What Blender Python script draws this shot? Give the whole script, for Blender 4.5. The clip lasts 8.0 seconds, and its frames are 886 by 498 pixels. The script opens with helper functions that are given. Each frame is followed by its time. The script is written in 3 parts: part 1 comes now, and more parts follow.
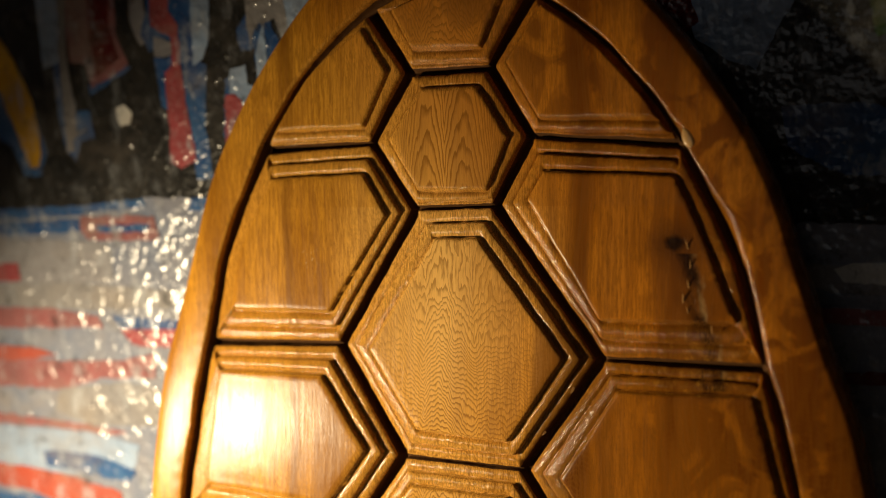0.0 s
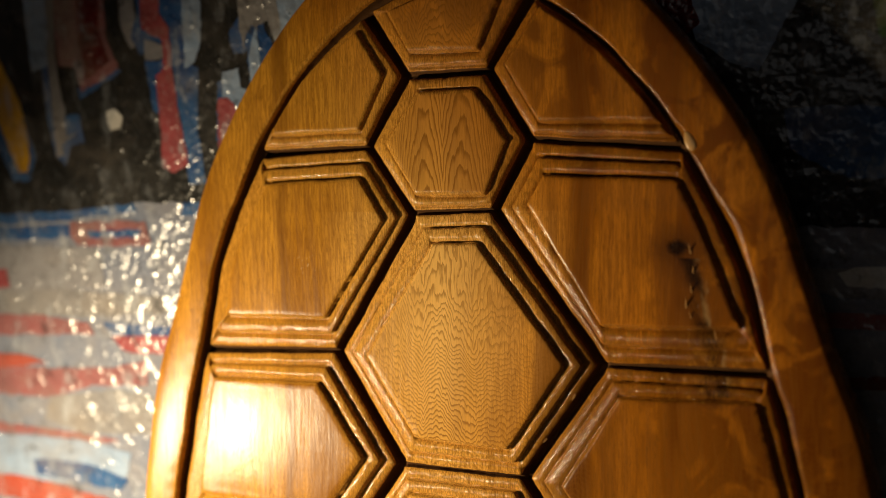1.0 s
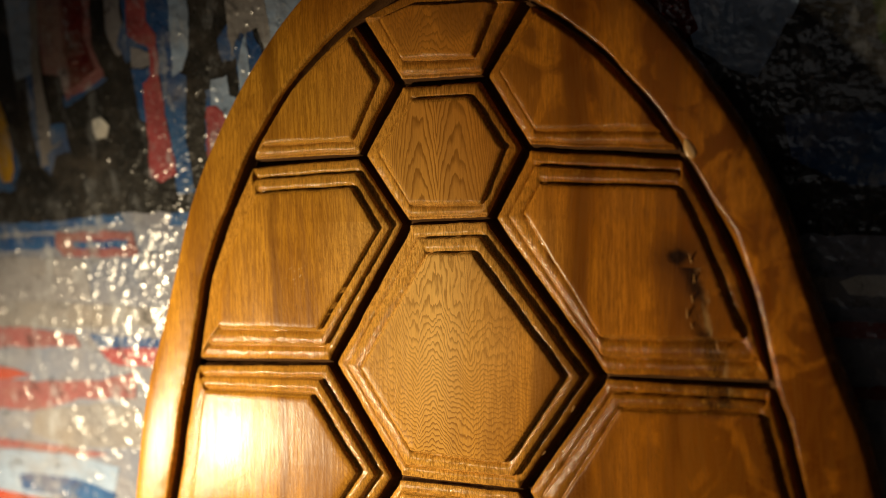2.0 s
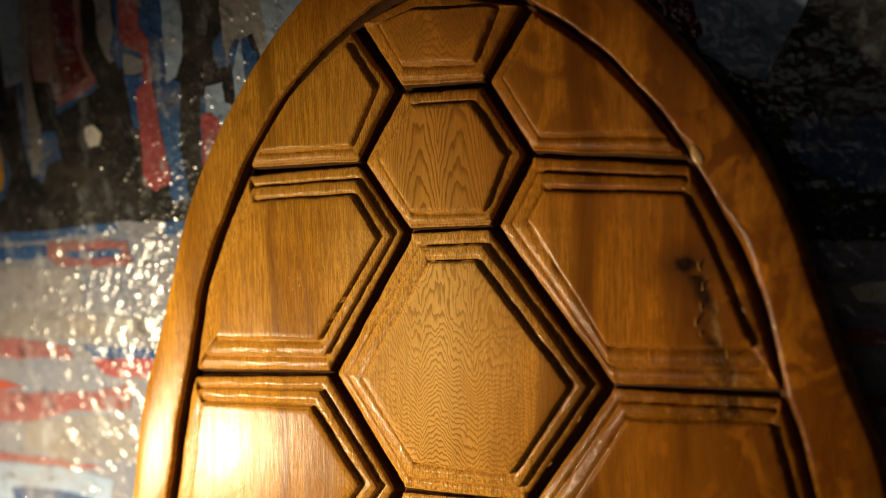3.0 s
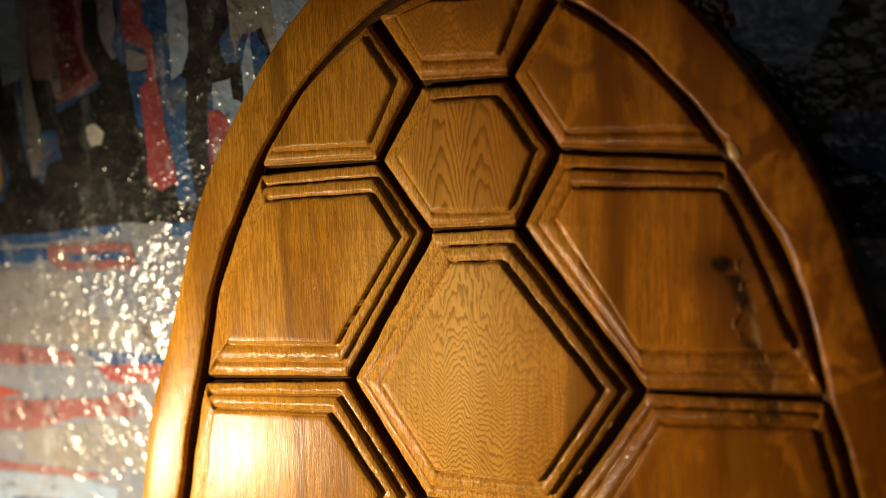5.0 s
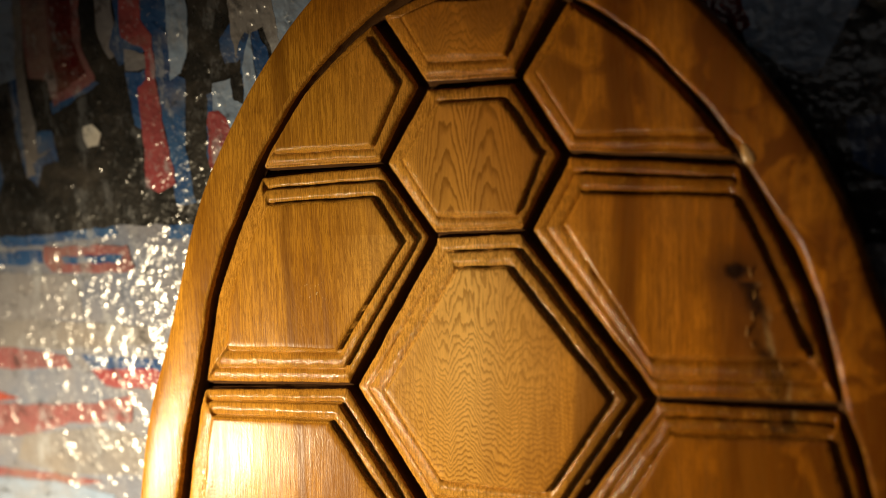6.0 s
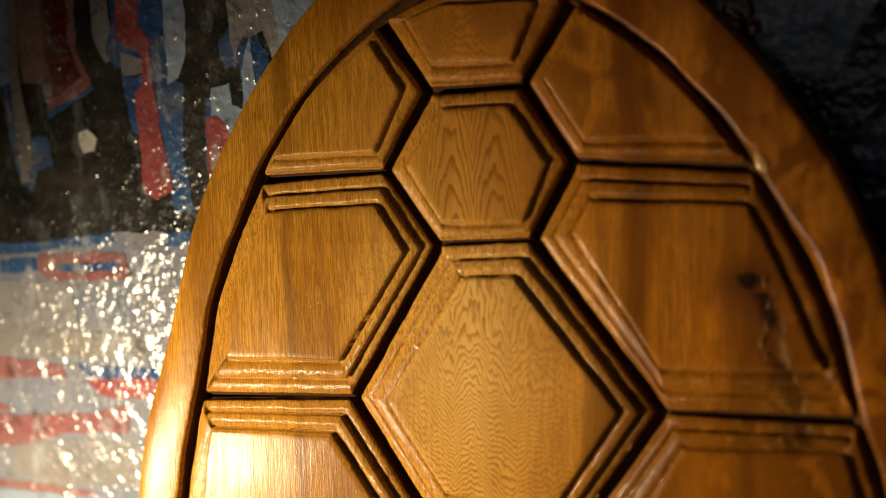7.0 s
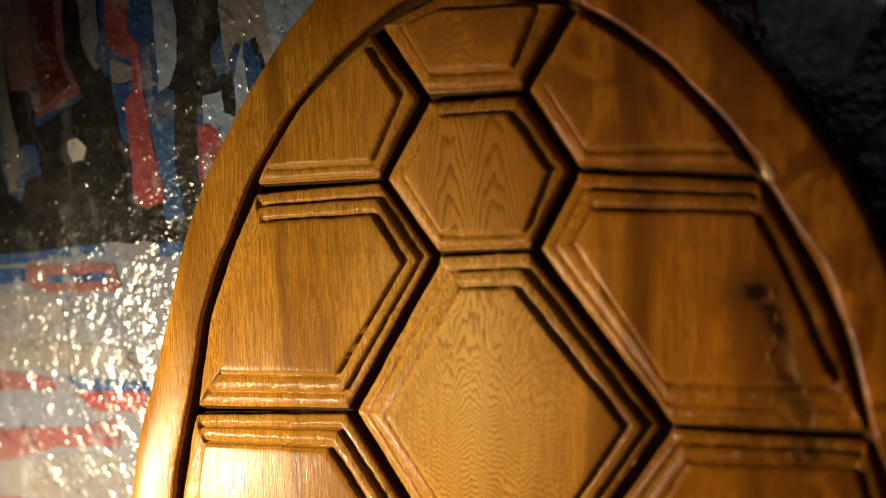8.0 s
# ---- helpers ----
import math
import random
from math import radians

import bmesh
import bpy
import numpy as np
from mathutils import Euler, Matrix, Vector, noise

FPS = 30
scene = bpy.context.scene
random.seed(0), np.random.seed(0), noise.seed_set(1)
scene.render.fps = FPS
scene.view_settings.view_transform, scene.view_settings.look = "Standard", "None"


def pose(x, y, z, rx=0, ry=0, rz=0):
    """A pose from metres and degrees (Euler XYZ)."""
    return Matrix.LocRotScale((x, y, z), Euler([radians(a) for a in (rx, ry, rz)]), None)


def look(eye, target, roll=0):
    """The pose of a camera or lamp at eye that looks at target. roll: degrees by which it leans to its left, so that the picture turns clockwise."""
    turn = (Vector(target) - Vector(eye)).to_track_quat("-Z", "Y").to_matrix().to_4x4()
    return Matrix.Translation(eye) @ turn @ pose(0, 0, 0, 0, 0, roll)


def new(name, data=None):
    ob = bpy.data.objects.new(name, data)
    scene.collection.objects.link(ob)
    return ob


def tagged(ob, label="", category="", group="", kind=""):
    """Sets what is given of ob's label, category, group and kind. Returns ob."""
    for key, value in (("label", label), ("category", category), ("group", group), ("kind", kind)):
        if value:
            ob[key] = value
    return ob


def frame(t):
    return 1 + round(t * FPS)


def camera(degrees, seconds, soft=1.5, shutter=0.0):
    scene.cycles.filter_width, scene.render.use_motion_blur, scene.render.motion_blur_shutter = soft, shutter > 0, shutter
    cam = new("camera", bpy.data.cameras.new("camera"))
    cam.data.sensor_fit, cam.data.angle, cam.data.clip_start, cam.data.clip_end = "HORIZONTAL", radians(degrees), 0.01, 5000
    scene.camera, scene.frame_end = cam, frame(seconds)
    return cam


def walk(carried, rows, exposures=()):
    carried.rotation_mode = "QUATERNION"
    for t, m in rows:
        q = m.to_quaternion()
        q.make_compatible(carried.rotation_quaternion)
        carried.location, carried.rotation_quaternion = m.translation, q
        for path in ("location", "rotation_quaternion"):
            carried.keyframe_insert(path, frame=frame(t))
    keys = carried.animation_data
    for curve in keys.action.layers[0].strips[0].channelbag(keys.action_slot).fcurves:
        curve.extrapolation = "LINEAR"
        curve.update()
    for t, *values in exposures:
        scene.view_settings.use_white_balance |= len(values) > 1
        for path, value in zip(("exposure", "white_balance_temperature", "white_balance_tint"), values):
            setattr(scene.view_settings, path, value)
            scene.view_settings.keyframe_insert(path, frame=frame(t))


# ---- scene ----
from mathutils.geometry import tessellate_polygon

cam = camera(44.7, 8.0, soft=0.9)
cam.data.dof.use_dof = True
cam.data.dof.focus_distance = 0.925
cam.data.dof.aperture_fstop = 2.25
METRES, EYE, TILT, LEAN, TURN = 0.16, 0.83, -8.4, 4.0, 32.3
ROWS = [
    (0.0, 0.0, 0.0, 0.0, 0.0, 0.0, -0.0),
    (0.5, -0.0322, 0.0369, 0.0109, -0.31, -0.0, 0.14),
    (1.0, -0.0624, 0.0773, 0.0242, -0.71, 0.04, 0.28),
    (1.5, -0.0926, 0.124, 0.0393, -1.15, 0.14, 0.47),
    (3.0, -0.203, 0.2599, 0.0937, -2.3, 0.33, 1.14),
    (3.5, -0.2474, 0.309, 0.1061, -2.44, 0.24, 1.37),
    (4.0, -0.2941, 0.359, 0.1152, -2.57, 0.12, 1.57),
    (4.5, -0.3343, 0.4128, 0.1172, -2.73, 0.1, 1.66),
    (6.0, -0.4264, 0.5816, 0.1488, -3.32, 0.09, 1.47),
    (6.5, -0.4527, 0.6385, 0.1615, -3.45, 0.17, 1.43),
    (7.0, -0.4718, 0.6993, 0.1768, -3.64, 0.26, 1.48),
    (7.5, -0.4862, 0.7549, 0.1939, -3.87, 0.33, 1.61),
    (8.0, -0.502, 0.8179, 0.2127, -4.14, 0.44, 1.75),
]
walk(cam, [(t, pose(0, 0, EYE, TILT, LEAN, TURN) @ pose(METRES * x, METRES * y, METRES * z, 90 + pitch, roll, yaw)) for t, x, y, z, yaw, pitch, roll in ROWS])

# ---- light: one warm work lamp standing low beside the shell, in a dim room ----
world = bpy.data.worlds.new("room_dark")
world.use_nodes = True
world.node_tree.nodes["Background"].inputs[0].default_value = (0.5, 0.6, 0.8, 1)
world.node_tree.nodes["Background"].inputs[1].default_value = 0.008
scene.world = world
lamp_data = bpy.data.lights.new("work_lamp", "SPOT")
lamp_data.shadow_soft_size, lamp_data.spot_size, lamp_data.spot_blend = 0.03, radians(107), 1.0
lamp_data.energy, lamp_data.color = 90.5, (1.0, 0.80, 0.50)
lamp = new("work_lamp", lamp_data)
lamp.matrix_world = look((-1.36, 0.16, 0.434), (-0.78, 0.80, 0.168))

# faint near-neutral fill lamp, added at an unseen opening behind the camera
fill_data = bpy.data.lights.new("fill_light", "AREA")
fill_data.shape, fill_data.size, fill_data.size_y = "RECTANGLE", 1.6, 1.2
fill_data.energy, fill_data.color = 1.25, (1.0, 0.96, 0.92)
fill = new("fill_light", fill_data)
fill.matrix_world = look((-0.5, -2.66, 1.6), (-0.5, 0.8, 0.9))


# ---- materials ----
class Nodes:
    """Short-hand for a node material."""

    def __init__(self, name):
        self.mat = bpy.data.materials.new(name)
        self.mat.use_nodes = True
        self.tree = self.mat.node_tree
        self.bsdf = self.tree.nodes["Principled BSDF"]

    def put(self, socket, value):
        if hasattr(value, "is_output"):
            self.tree.links.new(value, socket)
        else:
            socket.default_value = value

    def coords(self):
        return self.tree.nodes.new("ShaderNodeTexCoord").outputs["Object"]

    def math(self, op, a, b=0.0, c=0.0):
        n = self.tree.nodes.new("ShaderNodeMath")
        n.operation = op
        for i, x in enumerate((a, b, c)):
            self.put(n.inputs[i], x)
        return n.outputs[0]

    def scale(self, vec, s, shift=(0, 0, 0)):
        n = self.tree.nodes.new("ShaderNodeMapping")
        self.put(n.inputs[0], vec)
        n.inputs["Location"].default_value = shift
        n.inputs["Scale"].default_value = s
        return n.outputs[0]

    def noise(self, vec, scale, detail=3.0, rough=0.5, distort=0.0):
        n = self.tree.nodes.new("ShaderNodeTexNoise")
        self.put(n.inputs["Vector"], vec)
        n.inputs["Scale"].default_value = scale
        n.inputs["Detail"].default_value = detail
        n.inputs["Roughness"].default_value = rough
        n.inputs["Distortion"].default_value = distort
        return n.outputs[0]

    def voronoi(self, vec, scale):
        n = self.tree.nodes.new("ShaderNodeTexVoronoi")
        self.put(n.inputs["Vector"], vec)
        n.inputs["Scale"].default_value = scale
        return n.outputs[0]

    def split(self, vec):
        n = self.tree.nodes.new("ShaderNodeSeparateXYZ")
        self.put(n.inputs[0], vec)
        return n.outputs

    def join(self, x, y, z):
        n = self.tree.nodes.new("ShaderNodeCombineXYZ")
        for i, v in enumerate((x, y, z)):
            self.put(n.inputs[i], v)
        return n.outputs[0]

    def ramp(self, fac, stops):
        n = self.tree.nodes.new("ShaderNodeValToRGB")
        self.put(n.inputs[0], fac)
        while len(n.color_ramp.elements) < len(stops):
            n.color_ramp.elements.new(0.5)
        for e, (p, c) in zip(n.color_ramp.elements, stops):
            e.position = p
            e.color = (*c, 1) if hasattr(c, "__len__") else (c, c, c, 1)
        return n.outputs[0]

    def mix(self, fac, a, b, mode="MIX"):
        n = self.tree.nodes.new("ShaderNodeMix")
        n.data_type, n.blend_type = "RGBA", mode
        self.put(n.inputs[0], fac)
        for s, x in ((n.inputs[6], a), (n.inputs[7], b)):
            self.put(s, (*x, 1) if isinstance(x, tuple) else x)
        return n.outputs[2]

    def bump(self, height, distance, strength=1.0):
        n = self.tree.nodes.new("ShaderNodeBump")
        self.put(n.inputs["Height"], height)
        n.inputs["Distance"].default_value = distance
        n.inputs["Strength"].default_value = strength
        return n.outputs[0]

    def done(self, color, rough, normal=None, **more):
        self.put(self.bsdf.inputs["Base Color"], (*color, 1) if isinstance(color, tuple) else color)
        self.put(self.bsdf.inputs["Roughness"], rough)
        if normal is not None:
            self.put(self.bsdf.inputs["Normal"], normal)
        for key, value in more.items():
            self.put(self.bsdf.inputs[key.replace("_", " ")], value)
        return self.mat


def wood(name, carved):
    """Varnished flat-sawn softwood: arched growth rings about the middle, straight grain at the sides."""
    m = Nodes(name)
    p = m.coords()
    x, y, z = m.split(p)
    slow = m.noise(m.scale(p, (1, 0.6, 1)), 11.0, 2.0)
    teeth = m.noise(m.scale(p, (1, 0.26, 1)), 135.0, 2.5, 0.55)
    folds = m.noise(m.scale(p, (1, 0.3, 1)), 55.0, 1.0)
    fine = m.noise(m.scale(p, (1, 0.05, 1)), 800.0, 3.0, 0.6)
    # ring number: lines fall to a fold left of the middle, crest beside it and run off level to the other side
    across = m.math("ADD", x, 0.005)
    fold = m.math("ADD", m.math("ADD", x, 0.027), m.math("MULTIPLY", m.math("SUBTRACT", folds, 0.5), 0.016))
    left, right = m.math("MAXIMUM", m.math("MULTIPLY", fold, -1.0), 0.0), m.math("MAXIMUM", fold, 0.0)
    domes = m.math("POWER", m.math("ABSOLUTE", m.math("SINE", m.math("MULTIPLY", right, math.pi / 0.055))), 0.8)
    crest = m.math("MULTIPLY", domes, m.math("MULTIPLY", m.math("POWER", 2.718, m.math("MULTIPLY", right, -11.0)), 0.032))
    line = m.math("ADD", m.math("MULTIPLY", left, 1.2), m.math("SUBTRACT", crest, m.math("MULTIPLY", right, 0.12)))
    run_up = m.math("ADD", m.math("MULTIPLY", m.math("MINIMUM", y, -0.08), 205.0), m.math("MULTIPLY", m.math("MAXIMUM", y, -0.08), 128.0))
    wide = m.math("SUBTRACT", run_up, m.math("MULTIPLY", line, 165.0))
    wide = m.math("ADD", wide, m.math("ADD", m.math("MULTIPLY", slow, 16.0), m.math("ADD", m.math("MULTIPLY", teeth, 3.6), m.math("MULTIPLY", folds, 3.0))))
    # two tall flames side by side on the small field
    flame = m.math("MINIMUM", m.math("ABSOLUTE", m.math("ADD", x, 0.023)), m.math("ABSOLUTE", m.math("SUBTRACT", x, 0.015)))
    tall = m.math("ADD", m.math("MULTIPLY", y, 42.0), m.math("MULTIPLY", m.math("MULTIPLY", flame, flame), 9500.0))
    tall = m.math("ADD", tall, m.math("ADD", m.math("MULTIPLY", slow, 4.0), m.math("MULTIPLY", teeth, 1.6)))
    small = m.math("MULTIPLY", m.math("GREATER_THAN", y, 0.037), m.math("LESS_THAN", y, 0.157))
    rings = m.math("ADD", wide, m.math("MULTIPLY", small, m.math("SUBTRACT", tall, wide)))
    late = m.math("FRACT", rings)
    late = m.ramp(late, [(0.0, 0.0), (0.50, 0.08), (0.84, 1.0), (0.92, 0.85), (1.0, 0.0)])
    # the grain wavers a little sideways on its way up
    waver = m.noise(m.scale(p, (1, 0.5, 1)), 7.0, 2.0)
    g = m.join(m.math("ADD", x, m.math("MULTIPLY", waver, 0.05)), y, z)
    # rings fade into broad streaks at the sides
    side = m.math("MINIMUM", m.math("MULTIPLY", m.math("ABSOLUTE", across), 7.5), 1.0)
    weight = m.math("SUBTRACT", 0.66, m.math("MULTIPLY", side, 0.62))
    streak = m.noise(m.scale(g, (1, 0.07, 1)), 38.0, 4.0, 0.6, 0.3)
    broad = m.noise(m.scale(g, (1, 0.16, 1)), 13.0, 3.0, 0.5, 0.4)
    light, mid, dark = (0.70, 0.325, 0.032), (0.52, 0.225, 0.016), (0.240, 0.090, 0.011)
    # the lower part of the middle is denser, browner wood
    low = m.ramp(m.math("ADD", m.math("MULTIPLY", y, -1.0), m.math("MULTIPLY", m.math("SUBTRACT", slow, 0.5), 0.06)), [(0.075, 0.0), (0.15, 1.0)])
    body = m.ramp(broad, [(0.30, (0.27, 0.102, 0.008)), (0.43, mid), (0.55, light)])
    mask = m.math("MULTIPLY", m.ramp(streak, [(0.54, 0.0), (0.63, 0.62)]), m.math("MULTIPLY", m.math("ADD", 0.25, m.math("MULTIPLY", side, 0.75)), m.ramp(m.math("ADD", x, 0.5), [(0.44, 0.5), (0.56, 1.0)])))
    # mottled brown flank and head; part of the darkening is painted lamp falloff
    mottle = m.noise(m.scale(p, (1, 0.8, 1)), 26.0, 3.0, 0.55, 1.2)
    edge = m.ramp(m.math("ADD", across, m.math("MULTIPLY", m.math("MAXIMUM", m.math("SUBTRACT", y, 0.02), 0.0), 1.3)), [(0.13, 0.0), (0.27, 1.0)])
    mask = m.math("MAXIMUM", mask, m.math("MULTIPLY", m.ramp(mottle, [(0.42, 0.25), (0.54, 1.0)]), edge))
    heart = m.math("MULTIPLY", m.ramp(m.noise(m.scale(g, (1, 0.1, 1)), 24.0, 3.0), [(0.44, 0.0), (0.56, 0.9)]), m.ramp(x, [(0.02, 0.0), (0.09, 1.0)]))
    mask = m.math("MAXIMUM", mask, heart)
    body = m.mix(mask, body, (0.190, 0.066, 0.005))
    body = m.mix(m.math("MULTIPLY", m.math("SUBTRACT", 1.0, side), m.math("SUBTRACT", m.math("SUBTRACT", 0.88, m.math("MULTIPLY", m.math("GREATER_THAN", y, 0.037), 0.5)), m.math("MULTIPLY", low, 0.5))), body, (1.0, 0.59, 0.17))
    band = m.ramp(m.math("ABSOLUTE", m.math("ADD", m.math("ADD", x, 0.178), m.math("MULTIPLY", m.math("SUBTRACT", waver, 0.5), 0.05))), [(0.0, 0.75), (0.004, 0.6), (0.012, 0.0)])
    body = m.mix(m.math("MULTIPLY", band, m.ramp(streak, [(0.36, 0.35), (0.55, 1.0)])), body, (0.145, 0.050, 0.005))
    vein = m.ramp(m.math("ABSOLUTE", m.math("ADD", m.math("SUBTRACT", x, 0.121), m.math("MULTIPLY", m.math("SUBTRACT", waver, 0.5), 0.03))), [(0.006, 0.8), (0.013, 0.0)])
    body = m.mix(m.math("MULTIPLY", vein, m.ramp(streak, [(0.36, 0.5), (0.55, 1.0)])), body, (0.150, 0.052, 0.005))
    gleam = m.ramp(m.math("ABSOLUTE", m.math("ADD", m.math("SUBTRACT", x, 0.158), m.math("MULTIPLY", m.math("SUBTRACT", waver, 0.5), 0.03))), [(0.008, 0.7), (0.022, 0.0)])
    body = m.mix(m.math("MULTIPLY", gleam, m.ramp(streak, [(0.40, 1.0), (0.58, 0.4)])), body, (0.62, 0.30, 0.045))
    # redder heartwood on one flank and at the head, dimmed for the lamp's falloff
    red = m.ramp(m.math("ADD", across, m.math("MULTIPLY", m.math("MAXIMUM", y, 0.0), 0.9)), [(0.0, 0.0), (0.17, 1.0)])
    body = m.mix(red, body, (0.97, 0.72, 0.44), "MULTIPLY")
    # darker and duller towards the lower end of that flank
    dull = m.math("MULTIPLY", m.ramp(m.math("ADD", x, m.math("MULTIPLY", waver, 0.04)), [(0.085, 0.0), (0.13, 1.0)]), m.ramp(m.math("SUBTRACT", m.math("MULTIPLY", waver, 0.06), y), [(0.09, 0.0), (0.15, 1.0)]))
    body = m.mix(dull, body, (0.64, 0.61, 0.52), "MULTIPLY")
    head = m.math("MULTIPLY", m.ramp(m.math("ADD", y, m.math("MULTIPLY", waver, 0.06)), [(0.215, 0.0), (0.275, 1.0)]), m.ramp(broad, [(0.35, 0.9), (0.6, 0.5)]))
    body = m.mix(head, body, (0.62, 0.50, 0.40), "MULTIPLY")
    lines = m.noise(m.scale(g, (1, 0.03, 1)), 170.0, 4.0, 0.7)
    body = m.mix(m.math("MULTIPLY", m.ramp(lines, [(0.46, 0.0), (0.64, 0.26)]), side), body, (0.23, 0.080, 0.006))
    col = m.mix(m.math("MULTIPLY", late, m.math("ADD", weight, m.math("ADD", m.math("MULTIPLY", small, 0.2), m.math("MULTIPLY", low, 0.22)))), body, dark)
    col = m.mix(m.math("MULTIPLY", m.ramp(fine, [(0.46, 0.0), (0.54, 0.48)]), m.math("ADD", 0.1, m.math("MULTIPLY", side, 0.9))), col, (0.21, 0.072, 0.006))
    # pores: short dark dashes along the grain
    pores = m.noise(m.scale(g, (1, 0.07, 1)), 1500.0, 2.0, 0.6)
    col = m.mix(m.math("MULTIPLY", m.ramp(pores, [(0.56, 0.0), (0.64, 0.6)]), m.math("ADD", 0.12, m.math("MULTIPLY", side, 0.88))), col, (0.17, 0.062, 0.006))
    # a few specks of dust caught in the varnish
    wx, wy = m.math("ADD", x, 0.154), m.math("ADD", y, 0.012)
    cluster = m.ramp(m.math("SQRT", m.math("ADD", m.math("MULTIPLY", wx, wx), m.math("MULTIPLY", wy, wy))), [(0.004, 1.0), (0.016, 0.0)])
    specks = m.math("MULTIPLY", m.ramp(m.voronoi(p, 330.0), [(0.12, 1.0), (0.26, 0.0)]), cluster)
    col = m.mix(m.math("MULTIPLY", specks, 0.8), col, (0.80, 0.58, 0.28))
    # a dark knot with a split running down from it
    kx = m.math("SUBTRACT", x, m.math("SUBTRACT", 0.2045, m.math("MULTIPLY", m.math("SUBTRACT", y, 0.008), 0.22)))
    kx = m.math("ADD", kx, m.math("MULTIPLY", m.math("SUBTRACT", m.noise(p, 45.0, 4.0), 0.5), 0.020))
    ky = m.math("SUBTRACT", y, 0.008)
    knot = m.math("SQRT", m.math("ADD", m.math("MULTIPLY", kx, kx), m.math("MULTIPLY", ky, ky)))
    knot = m.ramp(knot, [(0.0, 1.0), (0.0055, 1.0), (0.008, 0.35), (0.025, 0.10), (0.05, 0.0)])
    sx = m.math("SUBTRACT", kx, 0.006)
    run = m.ramp(m.math("ABSOLUTE", sx), [(0.0, 1.0), (0.0035, 0.95), (0.006, 0.35), (0.016, 0.0)])
    span = m.math("MULTIPLY", m.math("LESS_THAN", y, 0.0), m.math("GREATER_THAN", y, -0.105))
    run = m.math("MULTIPLY", m.math("MULTIPLY", run, span), m.ramp(m.noise(m.scale(p, (1, 0.5, 1)), 60.0, 4.0), [(0.38, 0.45), (0.55, 1.0)]))
    stain = m.math("MULTIPLY", m.ramp(m.math("ABSOLUTE", kx), [(0.006, 0.75), (0.035, 0.0)]), m.ramp(m.math("ABSOLUTE", m.math("ADD", y, 0.045)), [(0.055, 1.0), (0.075, 0.0)]))
    col = m.mix(stain, col, (0.17, 0.055, 0.009))
    # a second, ring-shaped knot further down the same streak
    rx, ry = m.math("SUBTRACT", x, 0.2314), m.math("MULTIPLY", m.math("ADD", y, 0.095), 0.9)
    ring = m.math("ADD", m.math("SQRT", m.math("ADD", m.math("MULTIPLY", rx, rx), m.math("MULTIPLY", ry, ry))), m.math("MULTIPLY", m.math("SUBTRACT", m.noise(p, 90.0, 3.0), 0.5), 0.005))
    col = m.mix(m.ramp(ring, [(0.0, 0.5), (0.004, 0.35), (0.0065, 0.9), (0.009, 0.85), (0.012, 0.25), (0.02, 0.0)]), col, (0.035, 0.012, 0.004))
    fibres = m.math("MULTIPLY", m.math("MULTIPLY", m.ramp(m.math("ABSOLUTE", m.math("SUBTRACT", kx, 0.012)), [(0.0, 0.8), (0.004, 0.0)]), span), m.ramp(m.noise(m.scale(p, (1, 0.3, 1)), 110.0, 3.0), [(0.48, 0.0), (0.58, 1.0)]))
    col = m.mix(fibres, col, (0.50, 0.30, 0.12))
    flaw = m.math("MULTIPLY", m.math("MAXIMUM", knot, run), 0.95)
    col = m.mix(flaw, col, (0.014, 0.006, 0.003))
    if carved:
        chatter = m.noise(m.scale(p, (1, 0.6, 1)), 300.0, 5.0, 0.72)
        # freshly cut faces are a little paler than the panels, but for the red heartwood
        col = m.mix(m.math("MULTIPLY", m.math("SUBTRACT", 1.0, m.math("MAXIMUM", flaw, red)), 0.36), col, (0.88, 0.44, 0.075))
        col = m.mix(m.ramp(chatter, [(0.34, 0.6), (0.45, 0.0)]), col, (0.21, 0.088, 0.010))
        gouge = m.voronoi(m.scale(p, (1.0, 0.8, 1.0)), 260.0)
        fibre = m.noise(m.scale(p, (1, 0.10, 1)), 900.0, 4.0, 0.75)
        col = m.mix(m.ramp(fibre, [(0.48, 0.0), (0.57, 0.66)]), col, (0.22, 0.088, 0.009))
        col = m.mix(m.ramp(m.noise(p, 120.0, 4.0, 0.7), [(0.54, 0.0), (0.70, 0.3)]), col, (0.70, 0.33, 0.04))
        hgt = m.math("ADD", m.math("MULTIPLY", chatter, 0.75), m.math("MULTIPLY", fibre, 0.9))
        hgt = m.math("ADD", hgt, m.math("MULTIPLY", gouge, 0.3))
        normal = m.bump(hgt, 0.0006, 0.6)
        rough = m.math("ADD", 0.05, m.math("MULTIPLY", chatter, 0.14))
    else:
        hgt = m.math("ADD", m.math("MULTIPLY", late, -0.08), m.math("MULTIPLY", fine, 0.4))
        hgt = m.math("ADD", hgt, m.math("ADD", m.math("MULTIPLY", m.noise(p, 30.0, 1.0), 1.4), m.math("MULTIPLY", m.noise(m.scale(p, (1, 0.18, 1)), 130.0, 4.0, 0.65), 1.1)))
        hgt = m.math("SUBTRACT", hgt, m.math("MULTIPLY", m.math("MULTIPLY", flaw, m.noise(p, 160.0, 3.0)), 8.0))
        normal = m.bump(hgt, 0.0004, 0.5)
        rough = m.math("ADD", 0.07, m.math("MULTIPLY", m.math("ADD", streak, m.math("MULTIPLY", lines, 1.3)), 0.17))
    return m.done(col, rough, normal, Specular_IOR_Level=0.17 if carved else 0.15)


